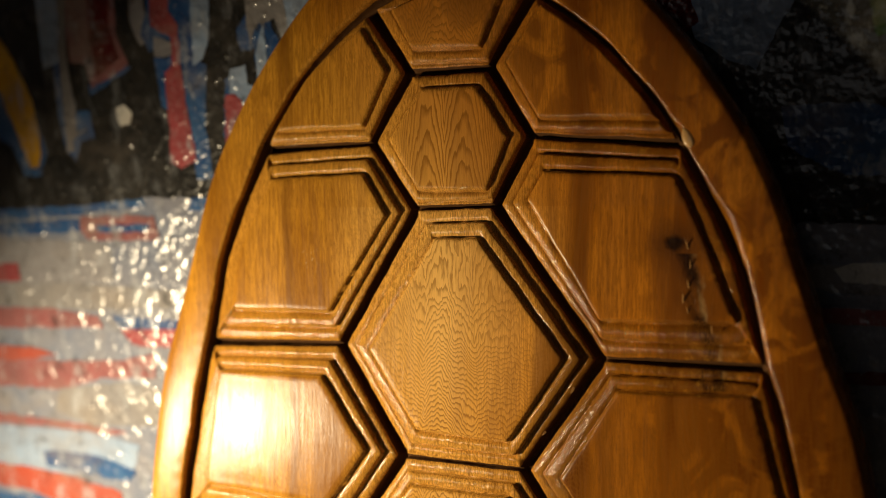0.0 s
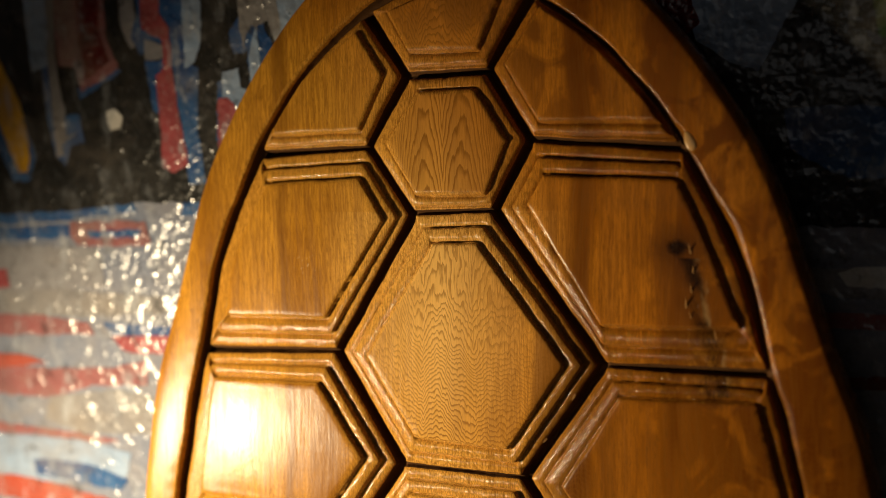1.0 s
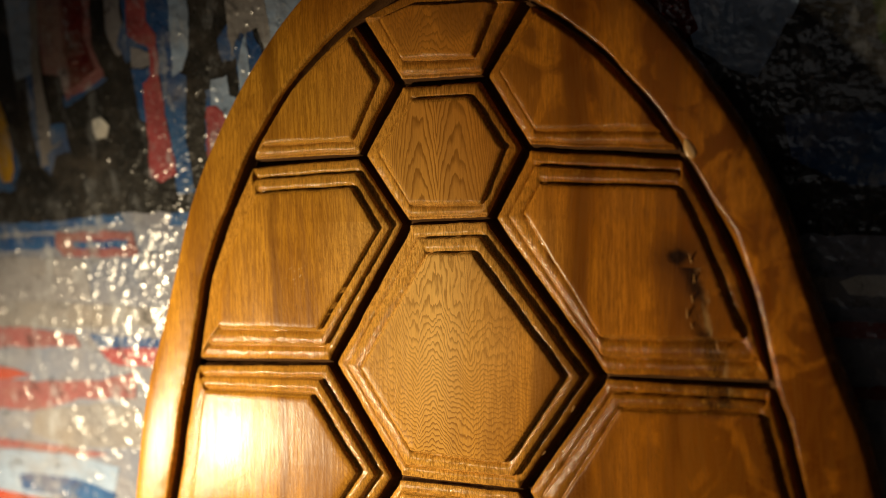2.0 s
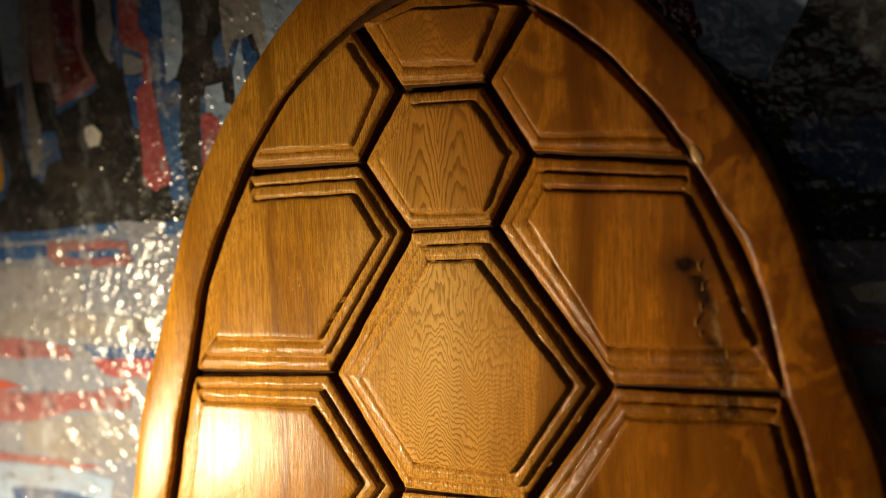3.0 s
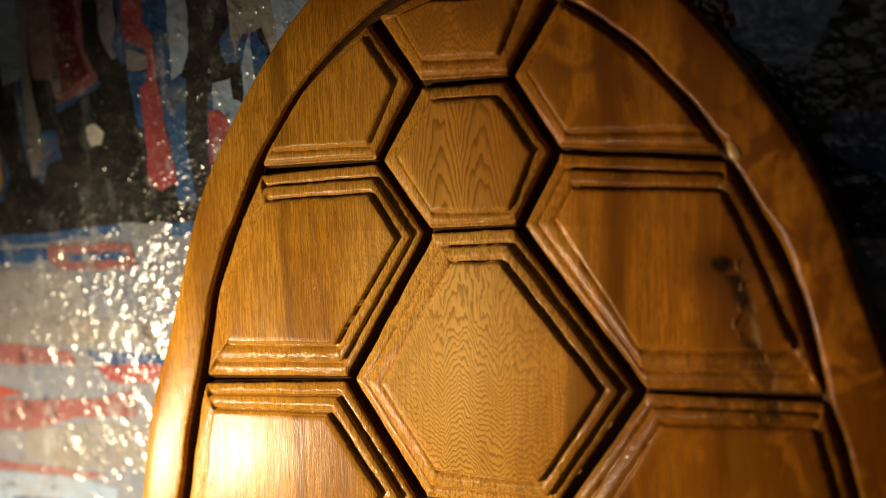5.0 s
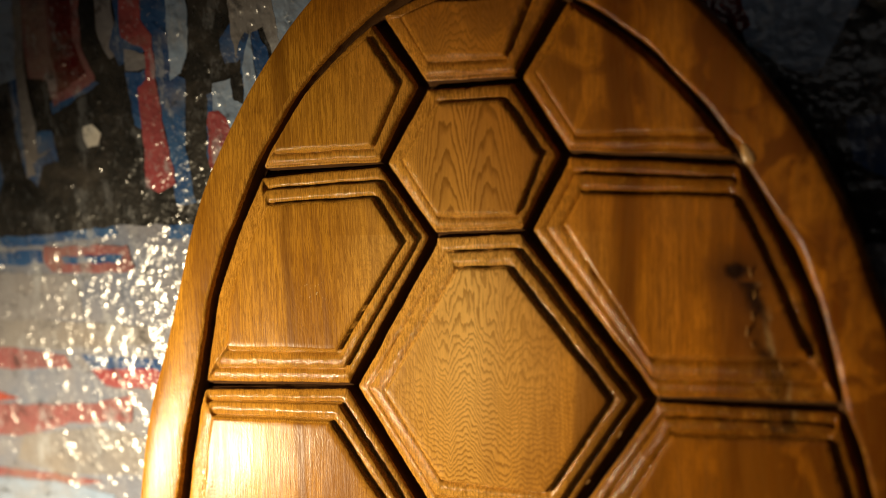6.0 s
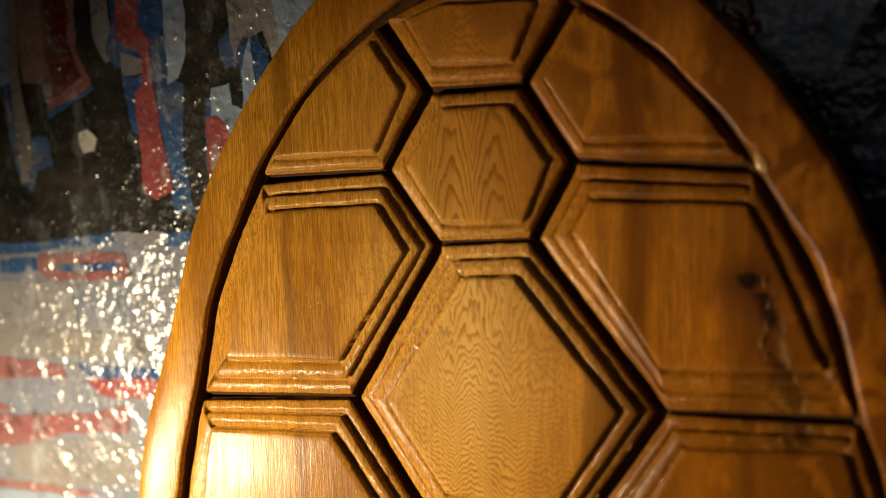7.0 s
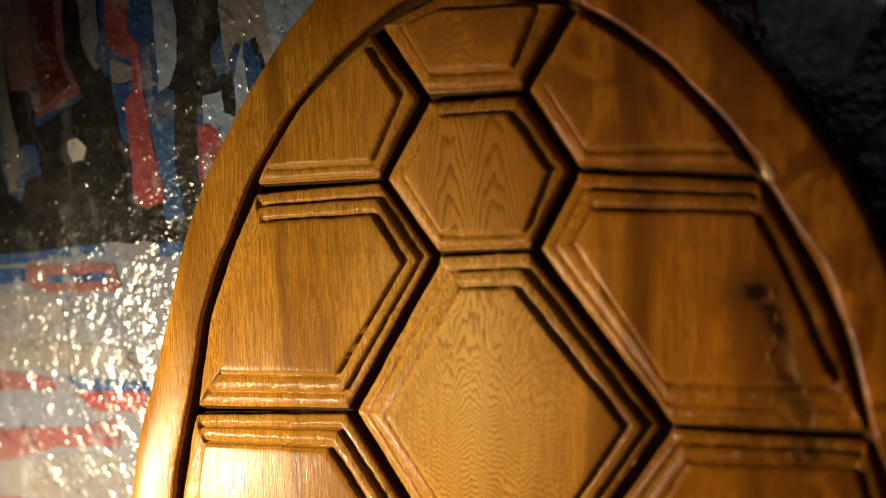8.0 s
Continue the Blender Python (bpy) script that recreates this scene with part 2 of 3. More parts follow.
def wall_paint(name, color, other, worn=0.6, relief=0.85):
    """Thick gloss paint over coarse plaster: blistered, scuffed, speckled."""
    m = Nodes(name)
    p = m.coords()
    patch = m.noise(p, 14.0, 4.0, 0.6)
    col = m.mix(m.ramp(patch, [(0.42, 0.0), (0.66, 0.85)]), color, other)
    wash = m.noise(m.scale(p, (0.8, 1.0, 1.5)), 9.0, 5.0, 0.65)
    col = m.mix(m.ramp(wash, [(0.52, 0.0), (0.66, worn * 0.7)]), col, (0.24, 0.20, 0.165))
    scrape = m.noise(m.scale(p, (1.0, 1.0, 0.55)), 40.0, 6.0, 0.72)
    col = m.mix(m.ramp(scrape, [(0.54, 0.0), (0.64, worn)]), col, (0.36, 0.38, 0.42))
    col = m.mix(m.ramp(m.noise(p, 44.0, 6.0, 0.72), [(0.32, 0.75), (0.43, 0.0)]), col, (0.035, 0.034, 0.036))
    col = m.mix(m.ramp(m.noise(p, 230.0, 2.0, 0.6), [(0.64, 0.0), (0.72, worn)]), col, (0.34, 0.34, 0.36))
    pits = m.ramp(m.voronoi(p, 85.0), [(0.0, 1.0), (0.22, 0.4), (0.42, 0.0)])
    pits = m.math("MULTIPLY", pits, m.ramp(m.noise(p, 34.0), [(0.46, 0.0), (0.60, 1.0)]))
    hgt = m.math("ADD", m.math("MULTIPLY", pits, 0.8), m.math("MULTIPLY", m.noise(p, 52.0, 2.5, 0.55), 2.1))
    hgt = m.math("ADD", hgt, m.math("MULTIPLY", m.noise(p, 18.0, 2.0), 2.0))
    rough = m.math("ADD", 0.13, m.math("MULTIPLY", patch, 0.14))
    return m.done(col, rough, m.bump(hgt, 0.0026, relief), Specular_IOR_Level=0.58)


def plain(name, color, other, scale=6.0, rough=0.8):
    m = Nodes(name)
    p = m.coords()
    col = m.mix(m.noise(p, scale, 5.0, 0.6), color, other)
    return m.done(col, rough, m.bump(m.noise(p, scale * 12, 3.0), 0.002, 0.5), Specular_IOR_Level=0.1)


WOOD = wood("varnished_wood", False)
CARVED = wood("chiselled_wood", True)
# dark brown for the grooves: their shade is put into the colour
DEEP = plain("groove_shade", (0.075, 0.033, 0.011), (0.13, 0.055, 0.016), 60.0, 0.8)
PAINT = {
    "base": wall_paint("wall_paint_white", (0.20, 0.208, 0.255), (0.14, 0.17, 0.25)),
    "black": wall_paint("wall_paint_black", (0.014, 0.014, 0.014), (0.034, 0.032, 0.030), 0.2, 0.6),
    "blue": wall_paint("wall_paint_blue", (0.020, 0.062, 0.19), (0.05, 0.12, 0.26)),
    "yellow": wall_paint("wall_paint_yellow", (0.60, 0.33, 0.02), (0.45, 0.22, 0.02)),
    "greyblue": wall_paint("wall_paint_grey_blue", (0.25, 0.34, 0.50), (0.19, 0.25, 0.36)),
    "cream": wall_paint("wall_paint_cream", (0.22, 0.21, 0.215), (0.17, 0.17, 0.19)),
    "salmon": wall_paint("wall_paint_salmon", (0.25, 0.092, 0.097), (0.19, 0.088, 0.093)),
    "red": wall_paint("wall_paint_red", (0.29, 0.060, 0.068), (0.22, 0.056, 0.062)),
    "brightred": wall_paint("wall_paint_bright_red", (0.35, 0.068, 0.042), (0.26, 0.080, 0.066)),
    "darkred": wall_paint("wall_paint_dark_red", (0.12, 0.009, 0.008), (0.08, 0.008, 0.008)),
    "pinkbrown": wall_paint("wall_paint_pink_brown", (0.27, 0.15, 0.14), (0.20, 0.12, 0.12)),
    "greybrown": wall_paint("wall_paint_grey_brown", (0.20, 0.195, 0.215), (0.27, 0.27, 0.30)),
    "lightgrey": wall_paint("wall_paint_light_grey", (0.62, 0.60, 0.56), (0.50, 0.48, 0.45)),
    "green": wall_paint("wall_paint_green", (0.03, 0.055, 0.015), (0.02, 0.04, 0.015)),
}
CONCRETE = plain("bare_concrete", (0.30, 0.29, 0.28), (0.40, 0.39, 0.37))
PLASTER = plain("dim_plaster", (0.50, 0.49, 0.49), (0.60, 0.59, 0.58))


# ---- helpers for building ----
def part(name, bm, materials, parent=None, label="", smooth=False):
    mesh = bpy.data.meshes.new(name)
    bm.normal_update()
    bm.to_mesh(mesh)
    bm.free()
    for m in materials if isinstance(materials, (list, tuple)) else [materials]:
        mesh.materials.append(m)
    if smooth:
        mesh.polygons.foreach_set("use_smooth", [True] * len(mesh.polygons))
    ob = new(name, mesh)
    ob.parent = parent
    return tagged(ob, label)


def box(x0, x1, y0, y1, z0, z1):
    bm = bmesh.new()
    bmesh.ops.create_cube(bm, size=1)
    for v in bm.verts:
        v.co = ((x0 + x1) / 2 + v.co.x * (x1 - x0), (y0 + y1) / 2 + v.co.y * (y1 - y0), (z0 + z1) / 2 + v.co.z * (z1 - z0))
    return bm


# ---- the room: painted wall, floor, other walls, ceiling ----
WALL_Y = 0.856
tagged(part("floor", box(-3.2, 2.6, -2.6, WALL_Y, -0.1, 0.0), CONCRETE), "grey bare concrete floor of a dim room", "floor", kind="structure")
tagged(part("ceiling", box(-3.2, 2.6, -2.6, WALL_Y, 2.6, 2.7), PLASTER), "dim grey plaster ceiling", "ceiling", kind="structure")
# unseen wall; its opening is made up to let the fill lamp in
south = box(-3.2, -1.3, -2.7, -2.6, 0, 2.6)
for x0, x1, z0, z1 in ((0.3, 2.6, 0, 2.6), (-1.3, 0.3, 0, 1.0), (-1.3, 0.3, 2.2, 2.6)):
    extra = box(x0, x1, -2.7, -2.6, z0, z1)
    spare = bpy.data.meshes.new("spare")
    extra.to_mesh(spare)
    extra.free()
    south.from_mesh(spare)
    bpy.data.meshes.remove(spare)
tagged(part("wall_south", south, PLASTER), "dim grey plaster wall, unseen, with an opening added for fill light", "wall", kind="structure")
tagged(part("wall_west", box(-3.3, -3.2, -2.6, WALL_Y, 0, 2.6), PLASTER), "dim grey plaster wall", "wall", kind="structure")
tagged(part("wall_east", box(2.6, 2.7, -2.6, WALL_Y, 0, 2.6), PLASTER), "dim grey plaster wall", "wall", kind="structure")
wall = tagged(part("wall_north", box(-3.2, 2.6, WALL_Y, WALL_Y + 0.15, 0, 2.6), PAINT["base"]),
              "rough wall covered in glossy graffiti paint, worn and scuffed", "wall", kind="structure")


def ragged(points, step, wobble, seed):
    """The outline through the points, cut short and made uneven like a brush stroke's edge."""
    out = []
    for (ax, az), (bx, bz) in zip(points, points[1:] + points[:1]):
        n = max(2, int(math.hypot(bx - ax, bz - az) / step))
        for i in range(n):
            x, z = ax + (bx - ax) * i / n, az + (bz - az) * i / n
            d = noise.noise_vector((x * 60, z * 60, seed)) * wobble + noise.noise_vector((x * 190, z * 190, seed + 7.3)) * wobble * 0.6
            out.append((x + d.x, z + d.y))
    return out


laid = []


def stroke(layer, color, points):
    seed = points[0][0] * 31 + points[1][1] * 17 + layer
    laid.append(color)
    y, back = WALL_Y - 0.0002 * layer - 0.00001 * len(laid), WALL_Y + 0.002
    ring = ragged(points, 0.005, 0.0024, seed)
    bm = bmesh.new()
    front = [bm.verts.new((x, y, z)) for x, z in ring]
    rear = [bm.verts.new((x, back, z)) for x, z in ring]
    for tri in tessellate_polygon([[Vector((x, z, 0)) for x, z in ring]]):
        bm.faces.new([front[i] for i in tri])
    for i in range(len(ring)):
        j = (i + 1) % len(ring)
        bm.faces.new((front[i], rear[i], rear[j], front[j]))
    for f in bm.faces:
        f.normal_update()
        if f.normal.y > 0.5:
            f.normal_flip()
    return part("paint_stroke", bm, PAINT[color], wall)


# the graffiti, stroke by stroke: layer, colour, corners (x, z) on the wall
stroke(1, "black", [(-1.440, 1.151), (-0.036, 0.955), (-0.033, 0.709), (-0.269, 0.706), (-0.601, 0.714), (-0.854, 0.731), (-0.954, 0.731), (-1.085, 0.718), (-1.561, 0.708)])
stroke(2, "blue", [(-1.228, 0.885), (-1.159, 0.887), (-1.135, 0.844), (-1.118, 0.789), (-1.134, 0.760), (-1.167, 0.759), (-1.183, 0.796), (-1.241, 0.821)])
stroke(3, "yellow", [(-1.211, 0.960), (-1.165, 0.909), (-1.144, 0.872), (-1.130, 0.834), (-1.129, 0.788), (-1.139, 0.768), (-1.154, 0.769), (-1.166, 0.796), (-1.178, 0.829), (-1.195, 0.863), (-1.225, 0.898)])
stroke(2, "blue", [(-1.088, 0.902), (-1.068, 0.894), (-1.071, 0.835), (-1.033, 0.835), (-1.029, 0.802), (-1.054, 0.799), (-1.066, 0.775), (-1.080, 0.786), (-1.090, 0.832)])
stroke(3, "greyblue", [(-1.105, 1.048), (-1.053, 1.041), (-1.068, 0.927), (-1.072, 0.893), (-1.106, 0.891), (-1.107, 0.930)])
stroke(4, "cream", [(-1.057, 1.041), (-1.041, 1.039), (-1.063, 0.900), (-1.057, 0.837), (-1.058, 0.810), (-1.039, 0.815), (-1.068, 0.800), (-1.065, 0.789), (-1.080, 0.786), (-1.079, 0.838), (-1.076, 0.904)])
stroke(2, "blue", [(-0.968, 0.887), (-0.954, 0.878), (-1.028, 0.852), (-1.031, 0.865)])
stroke(3, "salmon", [(-1.047, 1.040), (-0.961, 1.028), (-0.974, 0.919), (-0.958, 0.882), (-1.024, 0.860), (-1.031, 0.889), (-1.057, 0.892), (-1.059, 0.933)])
stroke(4, "darkred", [(-1.007, 1.035), (-0.972, 1.030), (-0.984, 0.926), (-0.971, 0.891), (-1.016, 0.872), (-1.018, 0.910)])
stroke(5, "pinkbrown", [(-1.045, 1.040), (-1.009, 1.035), (-1.019, 0.923), (-1.015, 0.889), (-1.053, 0.892), (-1.053, 0.932)])
stroke(2, "greybrown", [(-0.947, 1.027), (-0.923, 1.023), (-0.924, 0.908), (-0.936, 0.901), (-0.948, 0.929)])
stroke(2, "blue", [(-0.920, 1.023), (-0.834, 1.011), (-0.847, 0.878), (-0.838, 0.873), (-0.849, 0.806), (-0.843, 0.752), (-0.869, 0.750), (-0.873, 0.825), (-0.876, 0.874), (-0.886, 0.905), (-0.924, 0.895), (-0.934, 0.914), (-0.921, 0.939)])
stroke(3, "blue", [(-0.917, 0.887), (-0.885, 0.887), (-0.886, 0.869), (-0.901, 0.829), (-0.911, 0.833)])
stroke(3, "greybrown", [(-0.915, 0.910), (-0.883, 0.902), (-0.886, 0.888), (-0.915, 0.888)])
stroke(4, "red", [(-0.898, 1.020), (-0.879, 1.017), (-0.888, 0.935), (-0.875, 0.919), (-0.877, 0.875), (-0.873, 0.825), (-0.866, 0.773), (-0.889, 0.763), (-0.906, 0.770), (-0.902, 0.833), (-0.902, 0.870), (-0.889, 0.880), (-0.886, 0.906), (-0.915, 0.922), (-0.915, 0.944)])
stroke(4, "greyblue", [(-0.851, 1.014), (-0.826, 1.010), (-0.827, 0.918), (-0.831, 0.900), (-0.842, 0.879), (-0.857, 0.875), (-0.854, 0.908)])
stroke(2, "blue", [(-0.813, 0.858), (-0.801, 0.863), (-0.803, 0.798), (-0.816, 0.777), (-0.822, 0.799)])
stroke(3, "greyblue", [(-0.805, 0.868), (-0.782, 0.871), (-0.781, 0.850), (-0.767, 0.844), (-0.786, 0.821), (-0.799, 0.835), (-0.809, 0.842)])
stroke(4, "red", [(-0.813, 0.841), (-0.801, 0.842), (-0.790, 0.829), (-0.787, 0.815), (-0.813, 0.774), (-0.821, 0.793)])
stroke(2, "blue", [(-0.792, 0.908), (-0.767, 0.927), (-0.743, 0.912), (-0.731, 0.880), (-0.751, 0.848), (-0.770, 0.843), (-0.770, 0.884), (-0.786, 0.883)])
stroke(3, "black", [(-0.779, 0.883), (-0.767, 0.887), (-0.770, 0.845), (-0.781, 0.850)])
stroke(4, "greyblue", [(-0.767, 0.880), (-0.753, 0.909), (-0.751, 0.877), (-0.753, 0.848), (-0.769, 0.839)])
stroke(3, "cream", [(-0.770, 1.003), (-0.730, 0.997), (-0.719, 0.894), (-0.729, 0.884), (-0.737, 0.915), (-0.745, 0.911), (-0.753, 0.909), (-0.760, 0.912), (-0.772, 0.889), (-0.776, 0.913)])
stroke(2, "greyblue", [(-0.731, 1.008), (-0.614, 0.992), (-0.623, 0.899), (-0.725, 0.875), (-0.724, 0.908)])
stroke(4, "lightgrey", [(-0.986, 0.836), (-0.972, 0.838), (-0.961, 0.829), (-0.966, 0.817), (-0.982, 0.815), (-0.987, 0.823)])
stroke(2, "blue", [(-1.288, 0.718), (-1.148, 0.720), (-1.042, 0.725), (-0.962, 0.731), (-0.954, 0.722), (-1.097, 0.710), (-1.291, 0.703)])
stroke(2, "blue", [(-0.882, 0.731), (-0.839, 0.731), (-0.841, 0.718), (-0.888, 0.716)])
stroke(2, "blue", [(-1.292, 0.699), (-1.076, 0.706), (-1.073, 0.691), (-1.177, 0.686), (-1.296, 0.682)])
stroke(3, "salmon", [(-1.072, 0.709), (-0.946, 0.711), (-0.937, 0.687), (-0.951, 0.682), (-1.062, 0.681), (-1.072, 0.693)])
stroke(4, "blue", [(-1.047, 0.699), (-0.953, 0.701), (-0.957, 0.692), (-1.042, 0.691)])
stroke(2, "greybrown", [(-1.297, 0.679), (-1.030, 0.679), (-1.023, 0.631), (-1.168, 0.620), (-1.310, 0.621)])
stroke(3, "red", [(-1.304, 0.644), (-1.203, 0.648), (-1.203, 0.626), (-1.311, 0.616)])
stroke(2, "cream", [(-1.311, 0.616), (-1.101, 0.627), (-0.907, 0.623), (-0.918, 0.606), (-1.076, 0.593), (-1.316, 0.590)])
stroke(3, "salmon", [(-1.317, 0.586), (-1.151, 0.592), (-1.061, 0.587), (-1.052, 0.574), (-1.179, 0.565), (-1.324, 0.556)])
stroke(2, "blue", [(-1.036, 0.589), (-0.903, 0.589), (-0.915, 0.569), (-1.016, 0.566)])
stroke(3, "red", [(-1.022, 0.573), (-0.932, 0.578), (-0.897, 0.568), (-0.944, 0.555), (-1.004, 0.555)])
stroke(4, "brightred", [(-1.329, 0.533), (-1.195, 0.539), (-1.145, 0.532), (-1.210, 0.521), (-1.333, 0.513)])
stroke(3, "salmon", [(-1.333, 0.515), (-1.142, 0.525), (-1.036, 0.531), (-0.964, 0.548), (-0.971, 0.516), (-1.060, 0.509), (-1.154, 0.486), (-1.341, 0.478)])
stroke(2, "cream", [(-1.149, 0.487), (-1.020, 0.507), (-0.943, 0.500), (-0.969, 0.456), (-1.102, 0.446), (-1.166, 0.456)])
stroke(3, "salmon", [(-1.350, 0.440), (-1.180, 0.444), (-1.030, 0.444), (-1.051, 0.436), (-1.181, 0.434), (-1.353, 0.423)])
stroke(2, "greyblue", [(-1.354, 0.418), (-1.115, 0.435), (-1.012, 0.429), (-1.028, 0.396), (-1.148, 0.373), (-1.366, 0.368)])
stroke(3, "blue", [(-1.200, 0.399), (-1.099, 0.405), (-1.022, 0.395), (-1.041, 0.378), (-1.136, 0.379), (-1.197, 0.379)])
stroke(4, "brightred", [(-1.366, 0.366), (-1.216, 0.373), (-1.148, 0.370), (-1.057, 0.364), (-1.054, 0.336), (-1.178, 0.330), (-1.246, 0.340), (-1.374, 0.330)])
stroke(3, "blue", [(-1.376, 0.320), (-1.224, 0.333), (-1.136, 0.315), (-1.237, 0.267), (-1.388, 0.266)])
stroke(3, "greyblue", [(-0.316, 0.942), (-0.202, 0.926), (-0.220, 0.879), (-0.249, 0.829), (-0.271, 0.837), (-0.298, 0.856)])
stroke(3, "darkred", [(-0.340, 0.945), (-0.316, 0.942), (-0.295, 0.869), (-0.310, 0.861), (-0.333, 0.882)])
stroke(3, "blue", [(-0.230, 0.800), (-0.180, 0.800), (-0.103, 0.788), (-0.103, 0.744), (-0.185, 0.744), (-0.227, 0.768)])
stroke(3, "green", [(-0.178, 0.923), (-0.103, 0.913), (-0.103, 0.840), (-0.160, 0.848)])
stroke(2, "greybrown", [(-0.242, 0.674), (-0.190, 0.675), (-0.103, 0.675), (-0.103, 0.653), (-0.195, 0.653), (-0.234, 0.661)])
stroke(3, "lightgrey", [(-0.194, 0.671), (-0.169, 0.677), (-0.141, 0.675), (-0.146, 0.659), (-0.186, 0.660)])
stroke(3, "salmon", [(-0.234, 0.639), (-0.103, 0.643), (-0.103, 0.630), (-0.226, 0.627)])
stroke(3, "darkred", [(-0.213, 0.588), (-0.103, 0.594), (-0.103, 0.585), (-0.209, 0.578)])

# ---- the carved turtle shell, leaning against the wall ----
MM = 0.001
GROOVE, RIM_FLOOR, FACE, BACK = -13.5, -5.5, 5.0, -30.0
OUTER = [(0, 288), (62, 281), (112, 261), (154, 230), (188, 196), (223, 153), (259, 98), (283, 48), (302, -10), (322, -70), (342, -124), (355, -184),
         (367, -270), (367, -350), (349, -450), (298, -555), (206, -640), (100, -682), (0, -692)]
INNER = [(0, 240), (50, 231), (93, 208), (138, 175), (166, 147), (195, 111), (210, 86), (239, 33), (260, -15), (271, -60), (278, -90), (291, -135),
         (303, -190), (318, -264), (322, -340), (306, -430), (255, -530), (170, -598), (80, -632), (0, -640)]


def closed(half, shift, per):
    """A closed smooth curve through a right half's points and their mirror image, clockwise from the top."""
    pts = half + [(-x, y) for x, y in half[-2:0:-1]]
    out, n = [], len(pts)
    for i in range(n):
        p0, p1, p2, p3 = (Vector(pts[(i + k - 1) % n]) for k in range(4))
        for j in range(per):
            t = j / per
            q = 0.5 * (2 * p1 + (p2 - p0) * t + (2 * p0 - 5 * p1 + 4 * p2 - p3) * t * t + (3 * p1 - p0 - 3 * p2 + p3) * t ** 3)
            out.append(Vector((q.x + shift, q.y)))
    return out


outer, inner = closed(OUTER, -5, 14), closed(INNER, -5, 14)


def outward(curve):
    n = len(curve)
    out = []
    for i in range(n):
        d = (curve[(i + 1) % n] - curve[i - 1]).normalized()
        out.append(Vector((-d.y, d.x)))
    return out


shell = tagged(new("carved_turtle_shell"), "large varnished amber wooden turtle shell carving leaning against the painted wall", "wood carving")
shell.matrix_world = pose(-0.500, 0.788, EYE - 0.138, 82.72, 0, 1.26)


def strip(bm, rows, close=True):
    """Quads between rows of points of one length. Returns the faces row by row."""
    verts = [[bm.verts.new(p) for p in row] for row in rows]
    made = []
    for a, b in zip(verts, verts[1:]):
        n = len(a)
        made.append([bm.faces.new((a[i], a[(i + 1) % n], b[(i + 1) % n], b[i])) for i in range(n if close else n - 1)])
    return verts, made


def resample(curve, count):
    """Evenly spaced points on a closed curve."""
    lengths = [0.0]
    for a, b in zip(curve, curve[1:] + curve[:1]):
        lengths.append(lengths[-1] + (b - a).length)
    pts = curve + curve[:1]
    out, k = [], 0
    for i in range(count):
        s = lengths[-1] * i / count
        while lengths[k + 1] < s:
            k += 1
        f = (s - lengths[k]) / (lengths[k + 1] - lengths[k])
        out.append(pts[k].lerp(pts[k + 1], f))
    return out


def rim():
    count = 900
    out, inn = resample(outer, count), resample(inner, count)
    no, ni = outward(out), outward(inn)
    rows = []
    spec_out = [(-9, BACK), (-4, BACK), (-1, BACK + 3), (0, -15), (0, -2), (-0.8, 1.4), (-2.6, 3.6), (-6, 4.6), (-14, FACE)]
    for d, w in spec_out:
        rows.append([(p.x + n.x * d, p.y + n.y * d, w) for p, n in zip(out, no)])
    for f in (0.25, 0.5, 0.75):
        rows.append([(*((p + n * -14).lerp(q + m * 7.5, f)), FACE + 0.4) for p, n, q, m in zip(out, no, inn, ni)])
    for d, w in [(7.5, FACE), (4.9, FACE - 0.3), (4.1, FACE - 1.3), (3.3, 0.5), (2.4, -3.6), (0.4, RIM_FLOOR - 0.3), (-3.0, RIM_FLOOR - 1.5)]:
        row = []
        for i, (q, m) in enumerate(zip(inn, ni)):
            k = noise.noise((q.x * 0.03, q.y * 0.03, 3.1)) * 1.3 + noise.noise((q.x * 0.22, q.y * 0.22, 9.0 + w * 0.2)) * 0.55 + noise.noise((q.x * 0.6, q.y * 0.6, 4.0 + w)) * 0.25
            # a splintered burr and a wider worn stretch on one side of the rim
            k += 4.0 * math.exp(-((q.x - 201) ** 2 + (q.y - 92) ** 2) / 50) * (1 if d > 3.5 else 0.3)
            k += 3.5 * math.exp(-((q.x - 240) ** 2 + (q.y - 22) ** 2) / 700) * (1 if d > 3.5 else 0.2)
            row.append((q.x + m.x * (d + k), q.y + m.y * (d + k), w + 0.4 * noise.noise((q.x * 0.1, q.y * 0.1, w))))
        rows.append(row)
    bm = bmesh.new()
    verts, made = strip(bm, [[Vector(p) * MM for p in row] for row in rows])
    # the lowest inner faces of the rim carry the painted groove shade
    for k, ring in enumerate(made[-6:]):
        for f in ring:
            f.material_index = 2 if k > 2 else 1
    bmesh.ops.recalc_face_normals(bm, faces=bm.faces)
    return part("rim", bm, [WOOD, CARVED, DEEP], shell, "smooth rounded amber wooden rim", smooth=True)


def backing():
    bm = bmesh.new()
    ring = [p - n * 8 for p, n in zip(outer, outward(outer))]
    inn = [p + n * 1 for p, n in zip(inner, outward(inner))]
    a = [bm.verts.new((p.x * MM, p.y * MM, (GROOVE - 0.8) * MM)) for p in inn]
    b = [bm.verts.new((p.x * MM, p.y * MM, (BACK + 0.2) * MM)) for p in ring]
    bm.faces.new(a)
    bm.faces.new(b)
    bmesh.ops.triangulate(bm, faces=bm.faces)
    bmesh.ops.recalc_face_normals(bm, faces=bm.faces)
    return part("backing", bm, [DEEP], shell, "groove bottom of the carving, coloured dark as shade")


rim()
backing()

